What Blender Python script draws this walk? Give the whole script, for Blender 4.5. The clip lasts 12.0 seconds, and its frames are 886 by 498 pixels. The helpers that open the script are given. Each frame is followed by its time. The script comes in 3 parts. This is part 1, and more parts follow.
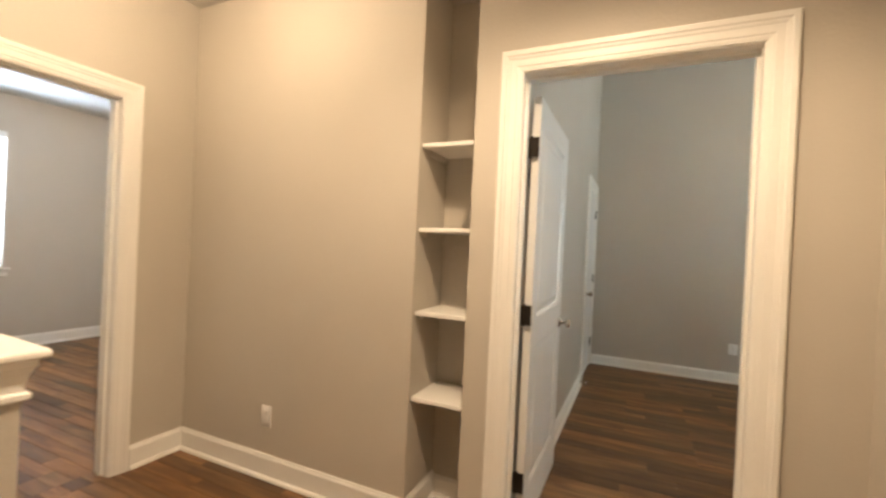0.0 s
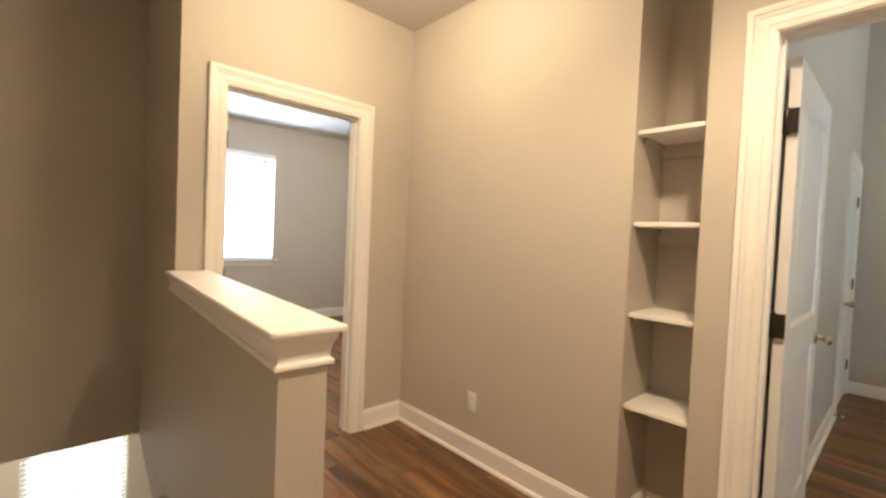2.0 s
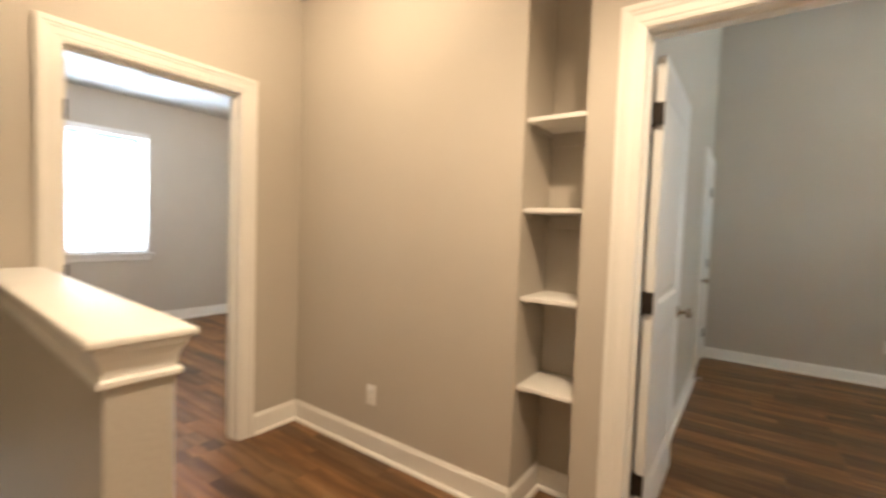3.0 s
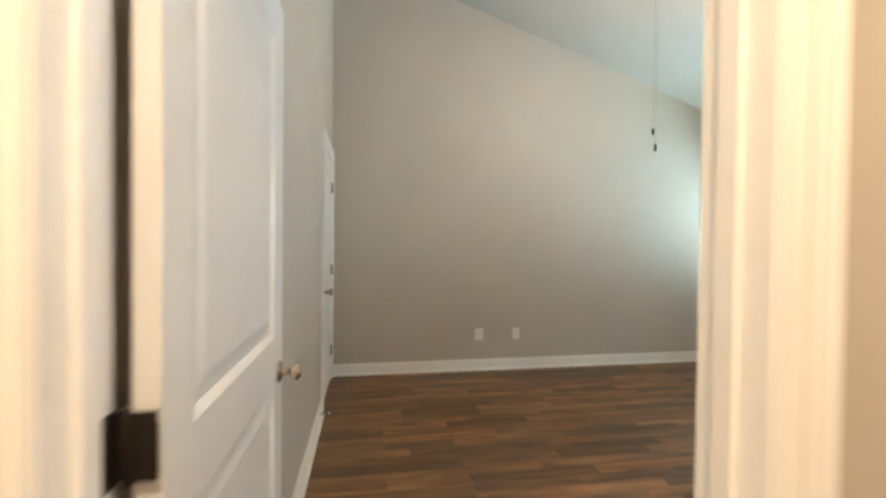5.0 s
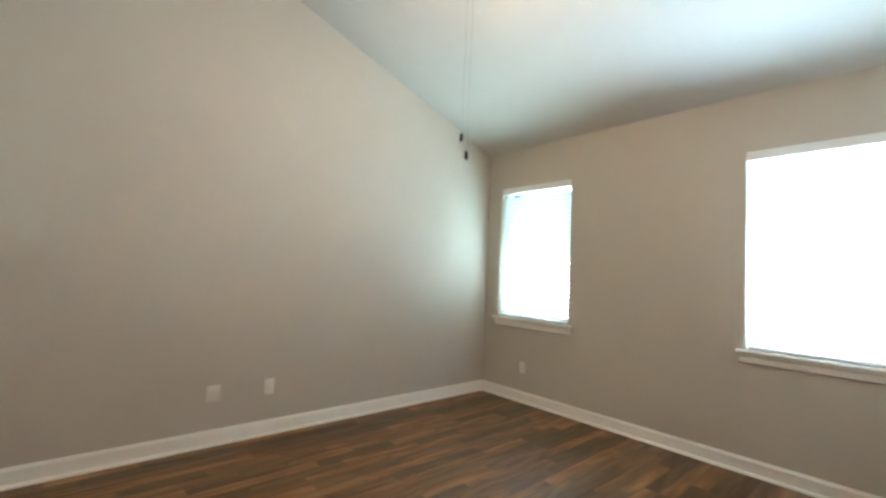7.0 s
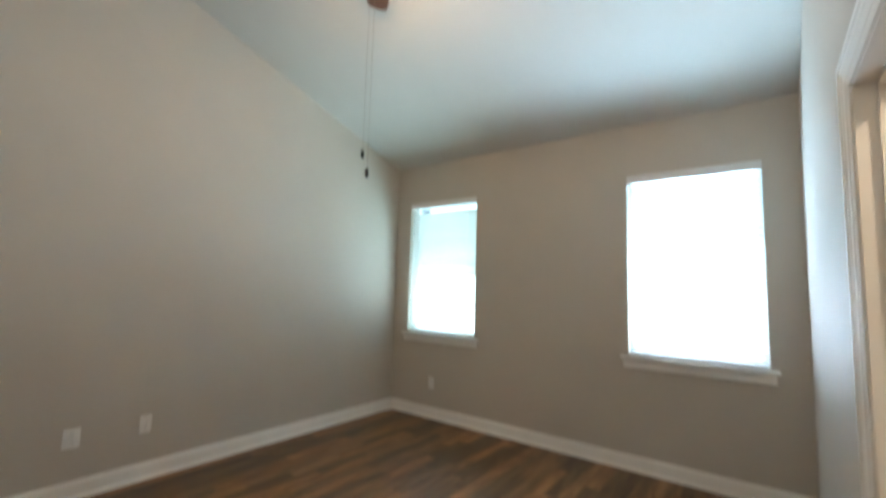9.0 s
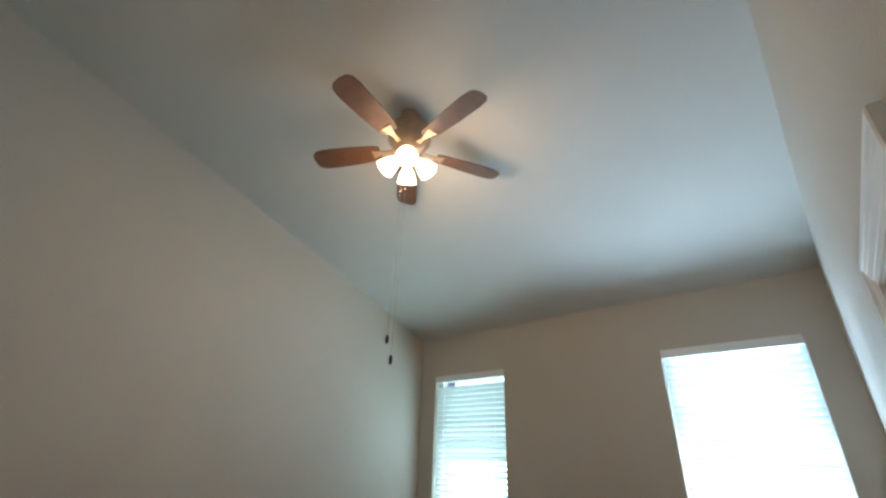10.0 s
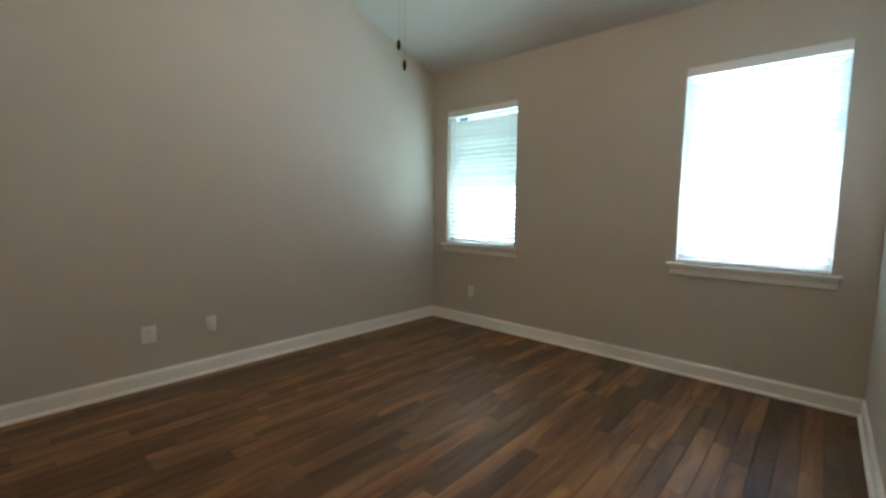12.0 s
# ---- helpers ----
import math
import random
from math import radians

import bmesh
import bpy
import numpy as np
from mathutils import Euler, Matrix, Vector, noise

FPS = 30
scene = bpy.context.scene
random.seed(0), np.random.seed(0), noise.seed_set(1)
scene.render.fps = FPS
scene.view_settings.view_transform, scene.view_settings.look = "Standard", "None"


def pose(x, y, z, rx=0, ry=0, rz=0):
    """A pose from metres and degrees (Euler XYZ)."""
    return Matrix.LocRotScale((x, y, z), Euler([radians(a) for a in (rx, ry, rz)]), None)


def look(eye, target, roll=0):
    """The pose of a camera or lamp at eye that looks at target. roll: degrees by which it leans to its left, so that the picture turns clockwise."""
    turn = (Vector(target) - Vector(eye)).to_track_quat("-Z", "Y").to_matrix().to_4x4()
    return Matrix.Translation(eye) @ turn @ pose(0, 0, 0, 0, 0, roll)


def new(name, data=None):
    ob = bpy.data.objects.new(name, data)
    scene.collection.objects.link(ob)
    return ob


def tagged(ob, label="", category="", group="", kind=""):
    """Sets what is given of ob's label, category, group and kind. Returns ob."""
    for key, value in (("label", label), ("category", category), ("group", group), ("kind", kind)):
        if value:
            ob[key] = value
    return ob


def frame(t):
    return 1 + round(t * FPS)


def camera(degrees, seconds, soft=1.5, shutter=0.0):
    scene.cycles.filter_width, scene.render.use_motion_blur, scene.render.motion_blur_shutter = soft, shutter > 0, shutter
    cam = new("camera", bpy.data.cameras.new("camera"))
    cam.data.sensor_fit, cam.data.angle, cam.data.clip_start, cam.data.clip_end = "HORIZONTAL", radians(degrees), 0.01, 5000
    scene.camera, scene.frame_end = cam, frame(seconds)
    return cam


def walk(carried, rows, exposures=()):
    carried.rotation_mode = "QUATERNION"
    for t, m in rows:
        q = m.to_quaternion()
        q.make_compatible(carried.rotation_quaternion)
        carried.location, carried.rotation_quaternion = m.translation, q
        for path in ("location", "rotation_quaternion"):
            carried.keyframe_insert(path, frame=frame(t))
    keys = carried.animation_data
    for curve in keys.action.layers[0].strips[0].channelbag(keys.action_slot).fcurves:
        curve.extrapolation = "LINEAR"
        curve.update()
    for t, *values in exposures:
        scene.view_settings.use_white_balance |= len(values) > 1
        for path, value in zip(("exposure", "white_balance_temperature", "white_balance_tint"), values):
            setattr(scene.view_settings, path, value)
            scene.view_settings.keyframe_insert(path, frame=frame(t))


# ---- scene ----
cam = camera(91.9, 12.0, soft=2.6, shutter=0.5)
PATH = [
    (0, (2.536, -1.771, 1.337), (1.706, 0.049, 1.328), 2.7),
    (0.5, (2.514, -1.813, 1.329), (1.489, -0.096, 1.297), 2.9),
    (1, (2.476, -1.828, 1.325), (1.247, -0.252, 1.257), 2.9),
    (1.5, (2.439, -1.842, 1.325), (1.036, -0.418, 1.263), 2.7),
    (2, (2.414, -1.852, 1.326), (0.939, -0.503, 1.267), 2.5),
    (2.5, (2.422, -1.834, 1.324), (1.01, -0.42, 1.25), 2.5),
    (3, (2.416, -1.743, 1.321), (1.254, -0.119, 1.226), 2.0),
    (3.5, (2.349, -1.55, 1.334), (1.724, 0.347, 1.242), 0.3),
    (3.7, (2.342, -1.452, 1.32), (1.901, 0.493, 1.174), 1.3),
    (5.3, (2.41, -0.22, 1.312), (2.822, 1.736, 1.372), 0.8),
    (5.5, (2.448, -0.065, 1.305), (2.868, 1.885, 1.437), 1.7),
    (6, (2.556, 0.151, 1.303), (3.109, 2.071, 1.378), 2.7),
    (6.5, (2.606, 0.306, 1.329), (3.612, 2.029, 1.468), 2.3),
    (7, (2.635, 0.351, 1.31), (3.956, 1.848, 1.426), 2.7),
    (7.2, (2.664, 0.322, 1.303), (4.065, 1.746, 1.406), 2.8),
    (8.8, (2.695, 0.326, 1.342), (4.306, 1.511, 1.373), 1.6),
    (9, (2.695, 0.324, 1.348), (4.281, 1.528, 1.536), 1.6),
    (9.5, (2.689, 0.317, 1.437), (4.138, 1.519, 2.113), 2.4),
    (10, (2.68, 0.316, 1.472), (4.028, 1.497, 2.359), 2.0),
    (10.5, (2.668, 0.302, 1.465), (4.084, 1.552, 2.123), 1.4),
    (11, (2.66, 0.356, 1.335), (4.166, 1.65, 1.576), 1.6),
    (11.5, (2.656, 0.393, 1.29), (4.175, 1.692, 1.234), 1.6),
    (12, (2.709, 0.384, 1.261), (4.198, 1.707, 1.07), 0.8),
]
walk(cam, [(t, look(eye, target, roll)) for t, eye, target, roll in PATH],
     exposures=[(0.0, 0.84, 6350, 10), (3.7, 0.88, 6180, 10), (5.3, 1.17, 6130, 10), (7.2, 1.14, 6060, 10), (8.8, 0.7, 5950, 10),
                (9.5, 0.45, 5850, 10), (10.0, 0.15, 5850, 10), (10.5, 0.1, 5850, 10), (11.0, 0.2, 5900, 10), (12.0, 0.25, 6050, 10)])

# ---- world and lights ----
world = bpy.data.worlds.new("world")
scene.world = world
world.use_nodes = True
_n = world.node_tree.nodes
_sky = _n.new("ShaderNodeTexSky")
_sky.sky_type = "NISHITA"
_sky.sun_disc = False
_sky.sun_elevation = radians(50)
_sky.sun_rotation = radians(250)
world.node_tree.links.new(_sky.outputs[0], _n["Background"].inputs[0])
_n["Background"].inputs[1].default_value = 0.06


def lamp(name, kind, place, power, color, size=0.1, target=None, size_y=None, cone=120):
    d = bpy.data.lights.new(name, kind)
    d.energy, d.color = power, color
    if kind == "AREA":
        d.shape = "RECTANGLE" if size_y else "DISK"
        d.size = size
        if size_y:
            d.size_y = size_y
    else:
        d.shadow_soft_size = size
    if kind == "SPOT":
        d.spot_size, d.spot_blend = radians(cone), 0.6
    ob = new(name, d)
    ob.matrix_world = look(place, target) if target else Matrix.Translation(place)
    return ob


_sun = bpy.data.lights.new("sun", "SUN")
_sun.energy, _sun.angle, _sun.color = 3.0, radians(0.5), (1.0, 0.95, 0.88)
new("sun", _sun).matrix_world = look((-6, -4, 9), (0, 0, 0))
WARM = (1.0, 0.735, 0.475)
DAY = (0.78, 0.95, 1.0)
lamp("hall_light", "POINT", (0.90, -0.88, 2.56), 25, WARM, 0.13)
# fill lamp added to brighten the side room, which has no known lamp
lamp("side_room_fill", "POINT", (-1.3, 0.5, 2.56), 34, (1.0, 0.84, 0.70), 0.09)
lamp("hall_light", "SPOT", (2.35, -0.98, 2.715), 92, WARM, 0.06, (2.35, -0.98, 0), cone=146)
lamp("bath_light", "SPOT", (3.80, -0.75, 2.71), 90, WARM, 0.07, (3.80, -0.75, 0), cone=140)
lamp("window_sky", "AREA", (6.54, 3.10, 1.12), 30, (0.72, 0.98, 1.0), 0.9, (5, 3.10, 1.5), 0.78)
lamp("window_sky", "AREA", (6.54, 3.10, 1.94), 8, (0.62, 1.0, 0.98), 0.9, (5, 3.10, 2.6), 0.78)
lamp("window_sky", "AREA", (6.54, 0.77, 1.12), 72, (0.70, 0.87, 1.0), 0.9, (5, 0.77, 1.4), 0.78)
lamp("window_sky", "AREA", (6.54, 0.77, 1.94), 28, (0.50, 0.82, 1.0), 0.9, (5, 0.77, 2.6), 0.78)
lamp("window_sky", "AREA", (-3.94, -0.05, 1.5), 135, (0.66, 0.80, 1.0), 0.95, (-2, -0.05, 1.85), 1.6)
lamp("window_sky", "AREA", (-3.42, -1.6, -1.5), 11, (1.0, 0.95, 0.90), 0.9, (-2, -1.6, -1.5), 1.5)
# invented warm fill that lifts the lower storey's wall; it has no fixture
lamp("lower_fill", "AREA", (-2.0, -1.9, -0.38), 17, (1, 0.84, 0.62), 0.2, (-2.0, -1.9, -3))

# ---- materials ----
def material(name, color, rough=0.5, metal=0.0, var=0.08, scale=6.0, fine=180.0, bump=0.0, bump_scale=None,
             spec=0.5, coat=0.0, translucent=0.0):
    m = bpy.data.materials.new(name)
    m.use_nodes = True
    nt = m.node_tree
    n, l = nt.nodes, nt.links
    b = n["Principled BSDF"]
    b.inputs["Roughness"].default_value = rough
    b.inputs["Metallic"].default_value = metal
    b.inputs["Specular IOR Level"].default_value = spec
    b.inputs["Coat Weight"].default_value = coat
    tc = n.new("ShaderNodeTexCoord")
    a = n.new("ShaderNodeTexNoise")
    a.inputs["Scale"].default_value = scale
    a.inputs["Detail"].default_value = 5
    f = n.new("ShaderNodeTexNoise")
    f.inputs["Scale"].default_value = fine
    f.inputs["Detail"].default_value = 3
    for t in (a, f):
        l.new(tc.outputs["Object"], t.inputs["Vector"])
    mix = n.new("ShaderNodeMix")
    mix.data_type = "FLOAT"
    mix.inputs[0].default_value = 0.3
    l.new(a.outputs["Fac"], mix.inputs[2])
    l.new(f.outputs["Fac"], mix.inputs[3])
    ramp = n.new("ShaderNodeValToRGB")
    e = ramp.color_ramp.elements
    e[0].position, e[1].position = 0.3, 0.7
    e[0].color = [c * (1 - var) for c in color] + [1]
    e[1].color = [min(1, c * (1 + var)) for c in color] + [1]
    l.new(mix.outputs[0], ramp.inputs[0])
    l.new(ramp.outputs[0], b.inputs["Base Color"])
    if bump:
        bp = n.new("ShaderNodeBump")
        bp.inputs["Strength"].default_value = bump
        bp.inputs["Distance"].default_value = 0.002
        g = f
        if bump_scale:
            g = n.new("ShaderNodeTexNoise")
            g.inputs["Scale"].default_value = bump_scale
            g.inputs["Detail"].default_value = 2
            l.new(tc.outputs["Object"], g.inputs["Vector"])
        l.new(g.outputs["Fac"], bp.inputs["Height"])
        l.new(bp.outputs[0], b.inputs["Normal"])
    if translucent:
        tr = n.new("ShaderNodeBsdfTranslucent")
        tr.inputs[0].default_value = (*color, 1)
        ms = n.new("ShaderNodeMixShader")
        ms.inputs[0].default_value = translucent
        l.new(b.outputs[0], ms.inputs[1])
        l.new(tr.outputs[0], ms.inputs[2])
        l.new(ms.outputs[0], n["Material Output"].inputs[0])
    return m


WALL = material("greige wall paint", (0.545, 0.505, 0.44), 0.60, var=0.035, scale=1.5, bump=0.55, bump_scale=75, spec=0.3)
CEIL = material("ceiling paint", (0.61, 0.59, 0.54), 0.75, var=0.03, scale=1.5, bump=0.3, bump_scale=110, spec=0.2)
TRIM = material("white trim paint", (0.86, 0.845, 0.80), 0.40, var=0.03, scale=4, bump=0.05, bump_scale=60)
DOOR = material("white door paint", (0.78, 0.775, 0.75), 0.35, var=0.03, scale=4, bump=0.12, bump_scale=90)
PLATE = material("white plastic", (0.82, 0.81, 0.78), 0.35, var=0.02)
SLOT = material("dark slot", (0.05, 0.05, 0.05), 0.6)
BRONZE = material("dark bronze", (0.035, 0.028, 0.022), 0.42, metal=0.7, var=0.2, scale=40)
NICKEL = material("satin nickel", (0.55, 0.49, 0.42), 0.24, metal=1.0, var=0.06, scale=40)
PEWTER = material("worn pewter", (0.17, 0.16, 0.13), 0.45, metal=0.5, var=0.12, scale=40)
BLADE = material("brown fan blade wood", (0.10, 0.045, 0.022), 0.45, var=0.35, scale=14)
MOTOR = material("brushed bronze metal", (0.44, 0.31, 0.21), 0.34, metal=0.55, var=0.15, scale=30)
SLAT = material("white blind slat", (0.85, 0.86, 0.85), 0.45, var=0.02, translucent=0.34)
VINYL = material("white window vinyl", (0.82, 0.83, 0.83), 0.4, var=0.02)
LAWN = material("pale dry grass", (0.16, 0.20, 0.08), 0.9, var=0.4, scale=0.8)
SUB = material("subfloor", (0.12, 0.08, 0.05), 0.8)
CARPET = material("lower floor", (0.35, 0.30, 0.24), 0.9)

GLASS = bpy.data.materials.new("window glass")
GLASS.use_nodes = True
_b = GLASS.node_tree.nodes["Principled BSDF"]
_b.inputs["Transmission Weight"].default_value = 1.0
_b.inputs["Roughness"].default_value = 0.0
_b.inputs["IOR"].default_value = 1.45


def glowing(name, color, power):
    m = bpy.data.materials.new(name)
    m.use_nodes = True
    b = m.node_tree.nodes["Principled BSDF"]
    b.inputs["Base Color"].default_value = (0.9, 0.88, 0.82, 1)
    b.inputs["Emission Color"].default_value = (*color, 1)
    b.inputs["Emission Strength"].default_value = power
    return m


BULB = glowing("lit frosted glass", (1.0, 0.72, 0.42), 9.0)
CANLENS = glowing("lit lens", (1.0, 0.76, 0.5), 12.0)


def wood_floor():
    m = bpy.data.materials.new("walnut plank")
    m.use_nodes = True
    nt = m.node_tree
    n, l = nt.nodes, nt.links
    b = n["Principled BSDF"]
    tc = n.new("ShaderNodeTexCoord")
    info = n.new("ShaderNodeObjectInfo")
    off = n.new("ShaderNodeVectorMath")
    off.operation = "MULTIPLY_ADD"
    comb = n.new("ShaderNodeCombineXYZ")
    l.new(info.outputs["Random"], comb.inputs[0])
    l.new(info.outputs["Random"], comb.inputs[1])
    l.new(comb.outputs[0], off.inputs[0])
    off.inputs[1].default_value = (37, 91, 0)
    l.new(tc.outputs["Object"], off.inputs[2])
    mp = n.new("ShaderNodeMapping")
    mp.inputs["Scale"].default_value = (1.0, 7, 1)
    l.new(off.outputs[0], mp.inputs["Vector"])
    grain = n.new("ShaderNodeTexNoise")
    grain.inputs["Scale"].default_value = 2.2
    grain.inputs["Detail"].default_value = 7
    grain.inputs["Distortion"].default_value = 0.6
    l.new(mp.outputs[0], grain.inputs["Vector"])
    mp2 = n.new("ShaderNodeMapping")
    mp2.inputs["Scale"].default_value = (3, 70, 1)
    l.new(off.outputs[0], mp2.inputs["Vector"])
    fine = n.new("ShaderNodeTexNoise")
    fine.inputs["Scale"].default_value = 2.0
    fine.inputs["Detail"].default_value = 4
    l.new(mp2.outputs[0], fine.inputs["Vector"])
    ramp = n.new("ShaderNodeValToRGB")
    e = ramp.color_ramp.elements
    e[0].position, e[0].color = 0.28, (0.078, 0.034, 0.015, 1)
    e[1].position, e[1].color = 0.75, (0.29, 0.160, 0.072, 1)
    mid = ramp.color_ramp.elements.new(0.5)
    mid.color = (0.165, 0.083, 0.034, 1)
    l.new(grain.outputs["Fac"], ramp.inputs[0])
    tone = n.new("ShaderNodeMapRange")
    tone.inputs["To Min"].default_value = 0.42
    tone.inputs["To Max"].default_value = 1.50
    l.new(info.outputs["Random"], tone.inputs["Value"])
    t2 = n.new("ShaderNodeMapRange")
    t2.inputs["From Min"].default_value, t2.inputs["From Max"].default_value = 0.3, 0.7
    t2.inputs["To Min"].default_value, t2.inputs["To Max"].default_value = 0.86, 1.08
    l.new(fine.outputs["Fac"], t2.inputs["Value"])
    mul = n.new("ShaderNodeMath")
    mul.operation = "MULTIPLY"
    l.new(tone.outputs[0], mul.inputs[0])
    l.new(t2.outputs[0], mul.inputs[1])
    sc = n.new("ShaderNodeVectorMath")
    sc.operation = "SCALE"
    l.new(ramp.outputs[0], sc.inputs[0])
    l.new(mul.outputs[0], sc.inputs["Scale"])
    # boards drift between red-brown and greyer tan
    drift = n.new("ShaderNodeMath")
    drift.operation = "MULTIPLY"
    drift.inputs[1].default_value = 7.31
    l.new(info.outputs["Random"], drift.inputs[0])
    frac = n.new("ShaderNodeMath")
    frac.operation = "FRACT"
    l.new(drift.outputs[0], frac.inputs[0])
    hue = n.new("ShaderNodeMix")
    hue.data_type = "RGBA"
    hue.inputs[6].default_value = (1.05, 0.98, 0.85, 1)
    hue.inputs[7].default_value = (0.96, 1.03, 1.06, 1)
    l.new(frac.outputs[0], hue.inputs[0])
    tint = n.new("ShaderNodeVectorMath")
    tint.operation = "MULTIPLY"
    l.new(sc.outputs[0], tint.inputs[0])
    l.new(hue.outputs[2], tint.inputs[1])
    l.new(tint.outputs[0], b.inputs["Base Color"])
    rr = n.new("ShaderNodeMapRange")
    rr.inputs["To Min"].default_value, rr.inputs["To Max"].default_value = 0.34, 0.52
    l.new(fine.outputs["Fac"], rr.inputs["Value"])
    l.new(rr.outputs[0], b.inputs["Roughness"])
    bp = n.new("ShaderNodeBump")
    bp.inputs["Strength"].default_value, bp.inputs["Distance"].default_value = 0.15, 0.001
    l.new(fine.outputs["Fac"], bp.inputs["Height"])
    l.new(bp.outputs[0], b.inputs["Normal"])
    return m


PLANK = wood_floor()


# ---- mesh tools ----
def box(bm, x0, y0, z0, x1, y1, z1):
    v = [bm.verts.new(p) for p in ((x0, y0, z0), (x1, y0, z0), (x1, y1, z0), (x0, y1, z0),
                                   (x0, y0, z1), (x1, y0, z1), (x1, y1, z1), (x0, y1, z1))]
    for f in ((3, 2, 1, 0), (4, 5, 6, 7), (0, 1, 5, 4), (1, 2, 6, 5), (2, 3, 7, 6), (3, 0, 4, 7)):
        bm.faces.new([v[i] for i in f])


def bevelled(x0, y0, z0, x1, y1, z1, r=0.004, seg=2):
    bm = bmesh.new()
    box(bm, x0, y0, z0, x1, y1, z1)
    bmesh.ops.bevel(bm, geom=bm.edges[:], offset=r, segments=seg, affect="EDGES", profile=0.5)
    return bm


def lathe(profile, seg=24, axis="z"):
    """A turned body from (radius, height) pairs."""
    bm = bmesh.new()
    rings = []
    for r, h in profile:
        ring = []
        for k in range(seg):
            a = 2 * math.pi * k / seg
            c, s = r * math.cos(a), r * math.sin(a)
            ring.append(bm.verts.new({"z": (c, s, h), "x": (h, c, s), "y": (c, h, s)}[axis]))
        rings.append(ring)
    for p, q in zip(rings, rings[1:]):
        for k in range(seg):
            bm.faces.new((p[k], p[(k + 1) % seg], q[(k + 1) % seg], q[k]))
    bm.faces.new(rings[0][::-1])
    bm.faces.new(rings[-1])
    bmesh.ops.recalc_face_normals(bm, faces=bm.faces[:])
    return bm


def mesh_of(name, bm, mat, smooth=False):
    me = bpy.data.meshes.new(name)
    bmesh.ops.recalc_face_normals(bm, faces=bm.faces[:])
    bm.to_mesh(me)
    bm.free()
    me.materials.append(mat)
    if smooth:
        for p in me.polygons:
            p.use_smooth = True
        me.set_sharp_from_angle(angle=radians(40))
    return me


def part(name, bm, mat, parent=None, label="", smooth=False, at=None):
    ob = new(name, mesh_of(name, bm, mat, smooth))
    if parent is not None:
        ob.parent = parent
    if at is not None:
        ob.matrix_basis = at
    if label:
        ob["label"] = label
    return ob


def structure(name, bm, mat, label, category):
    return tagged(part(name, bm, mat), label, category, kind="structure")


def thing(name, label, category, group="", kind="", at=None):
    ob = tagged(new(name), label, category, group, kind)
    if at is not None:
        ob.matrix_basis = at
    return ob


def wall(name, axis, a0, a1, t0, t1, z0, z1, holes=(), label="greige painted drywall wall"):
    """A wall along axis from a0 to a1, from t0 to t1 through its thickness, with holes (a, b, bottom, top)."""
    bm = bmesh.new()

    def put(p, q, lo, hi):
        if q - p > 1e-4 and hi - lo > 1e-4:
            if axis == "x":
                box(bm, p, t0, lo, q, t1, hi)
            else:
                box(bm, t0, p, lo, t1, q, hi)
    cur = a0
    for a, b, lo, hi in sorted(holes):
        put(cur, a, z0, z1)
        put(a, b, z0, lo)
        put(a, b, hi, z1)
        cur = b
    put(cur, a1, z0, z1)
    bmesh.ops.remove_doubles(bm, verts=bm.verts[:], dist=0.0005)
    return structure(name, bm, WALL, label, "wall")


def sweep(bm, sections):
    """Skin a row of matching closed sections."""
    rows = [[bm.verts.new(p) for p in s] for s in sections]
    n = len(rows[0])
    for p, q in zip(rows, rows[1:]):
        for k in range(n):
            bm.faces.new((p[k], p[(k + 1) % n], q[(k + 1) % n], q[k]))
    bm.faces.new(rows[0][::-1])
    bm.faces.new(rows[-1])


CASING = [(0.0, 0.0), (0.0, 0.009), (0.012, 0.012), (0.018, 0.012), (0.022, 0.015), (0.048, 0.016), (0.053, 0.019),
          (0.063, 0.020), (0.067, 0.024), (0.083, 0.024), (0.088, 0.020), (0.088, 0.0)]


def casing(name, axis, a, b, top, face, out, label="white painted moulded door casing"):
    """A mitred door casing round the opening a..b on the wall face, standing off to the side out (+1 or -1)."""
    bm = bmesh.new()

    def spot(u, z, v):
        return (u, face + out * v, z) if axis == "x" else (face + out * v, u, z)
    g = 0.005
    s = [[spot(a - g - u, 0.0, v) for u, v in CASING], [spot(a - g - u, top + g + u, v) for u, v in CASING],
         [spot(b + g + u, top + g + u, v) for u, v in CASING], [spot(b + g + u, 0.0, v) for u, v in CASING]]
    sweep(bm, s)
    return structure(name, bm, TRIM, label, "door casing")


def jamb(name, axis, a, b, top, t0, t1, stop):
    """Lining of a door opening with its stop; stop is the stretch of the thickness that the stop covers."""
    bm = bmesh.new()

    def put(p, q, lo, hi, s0, s1):
        if axis == "x":
            box(bm, p, s0, lo, q, s1, hi)
        else:
            box(bm, s0, p, lo, s1, q, hi)
    k = 0.018
    put(a - k, a, 0, top + k, t0 - 0.002, t1 + 0.002)
    put(b, b + k, 0, top + k, t0 - 0.002, t1 + 0.002)
    put(a, b, top, top + k, t0 - 0.002, t1 + 0.002)
    put(a, a + 0.011, 0, top, *stop)
    put(b - 0.011, b, 0, top, *stop)
    put(a + 0.011, b - 0.011, top - 0.011, top, *stop)
    return structure(name, bm, TRIM, "white painted door jamb with stop", "door jamb")


BASE = [(0.0, 0.0), (0.013, 0.0), (0.013, 0.104), (0.011, 0.110), (0.007, 0.116), (0.005, 0.124), (0.0, 0.126)]
SHOE = [(0.013, 0.0), (0.030, 0.0), (0.030, 0.006), (0.0285, 0.012), (0.025, 0.017), (0.020, 0.0195), (0.013, 0.021)]


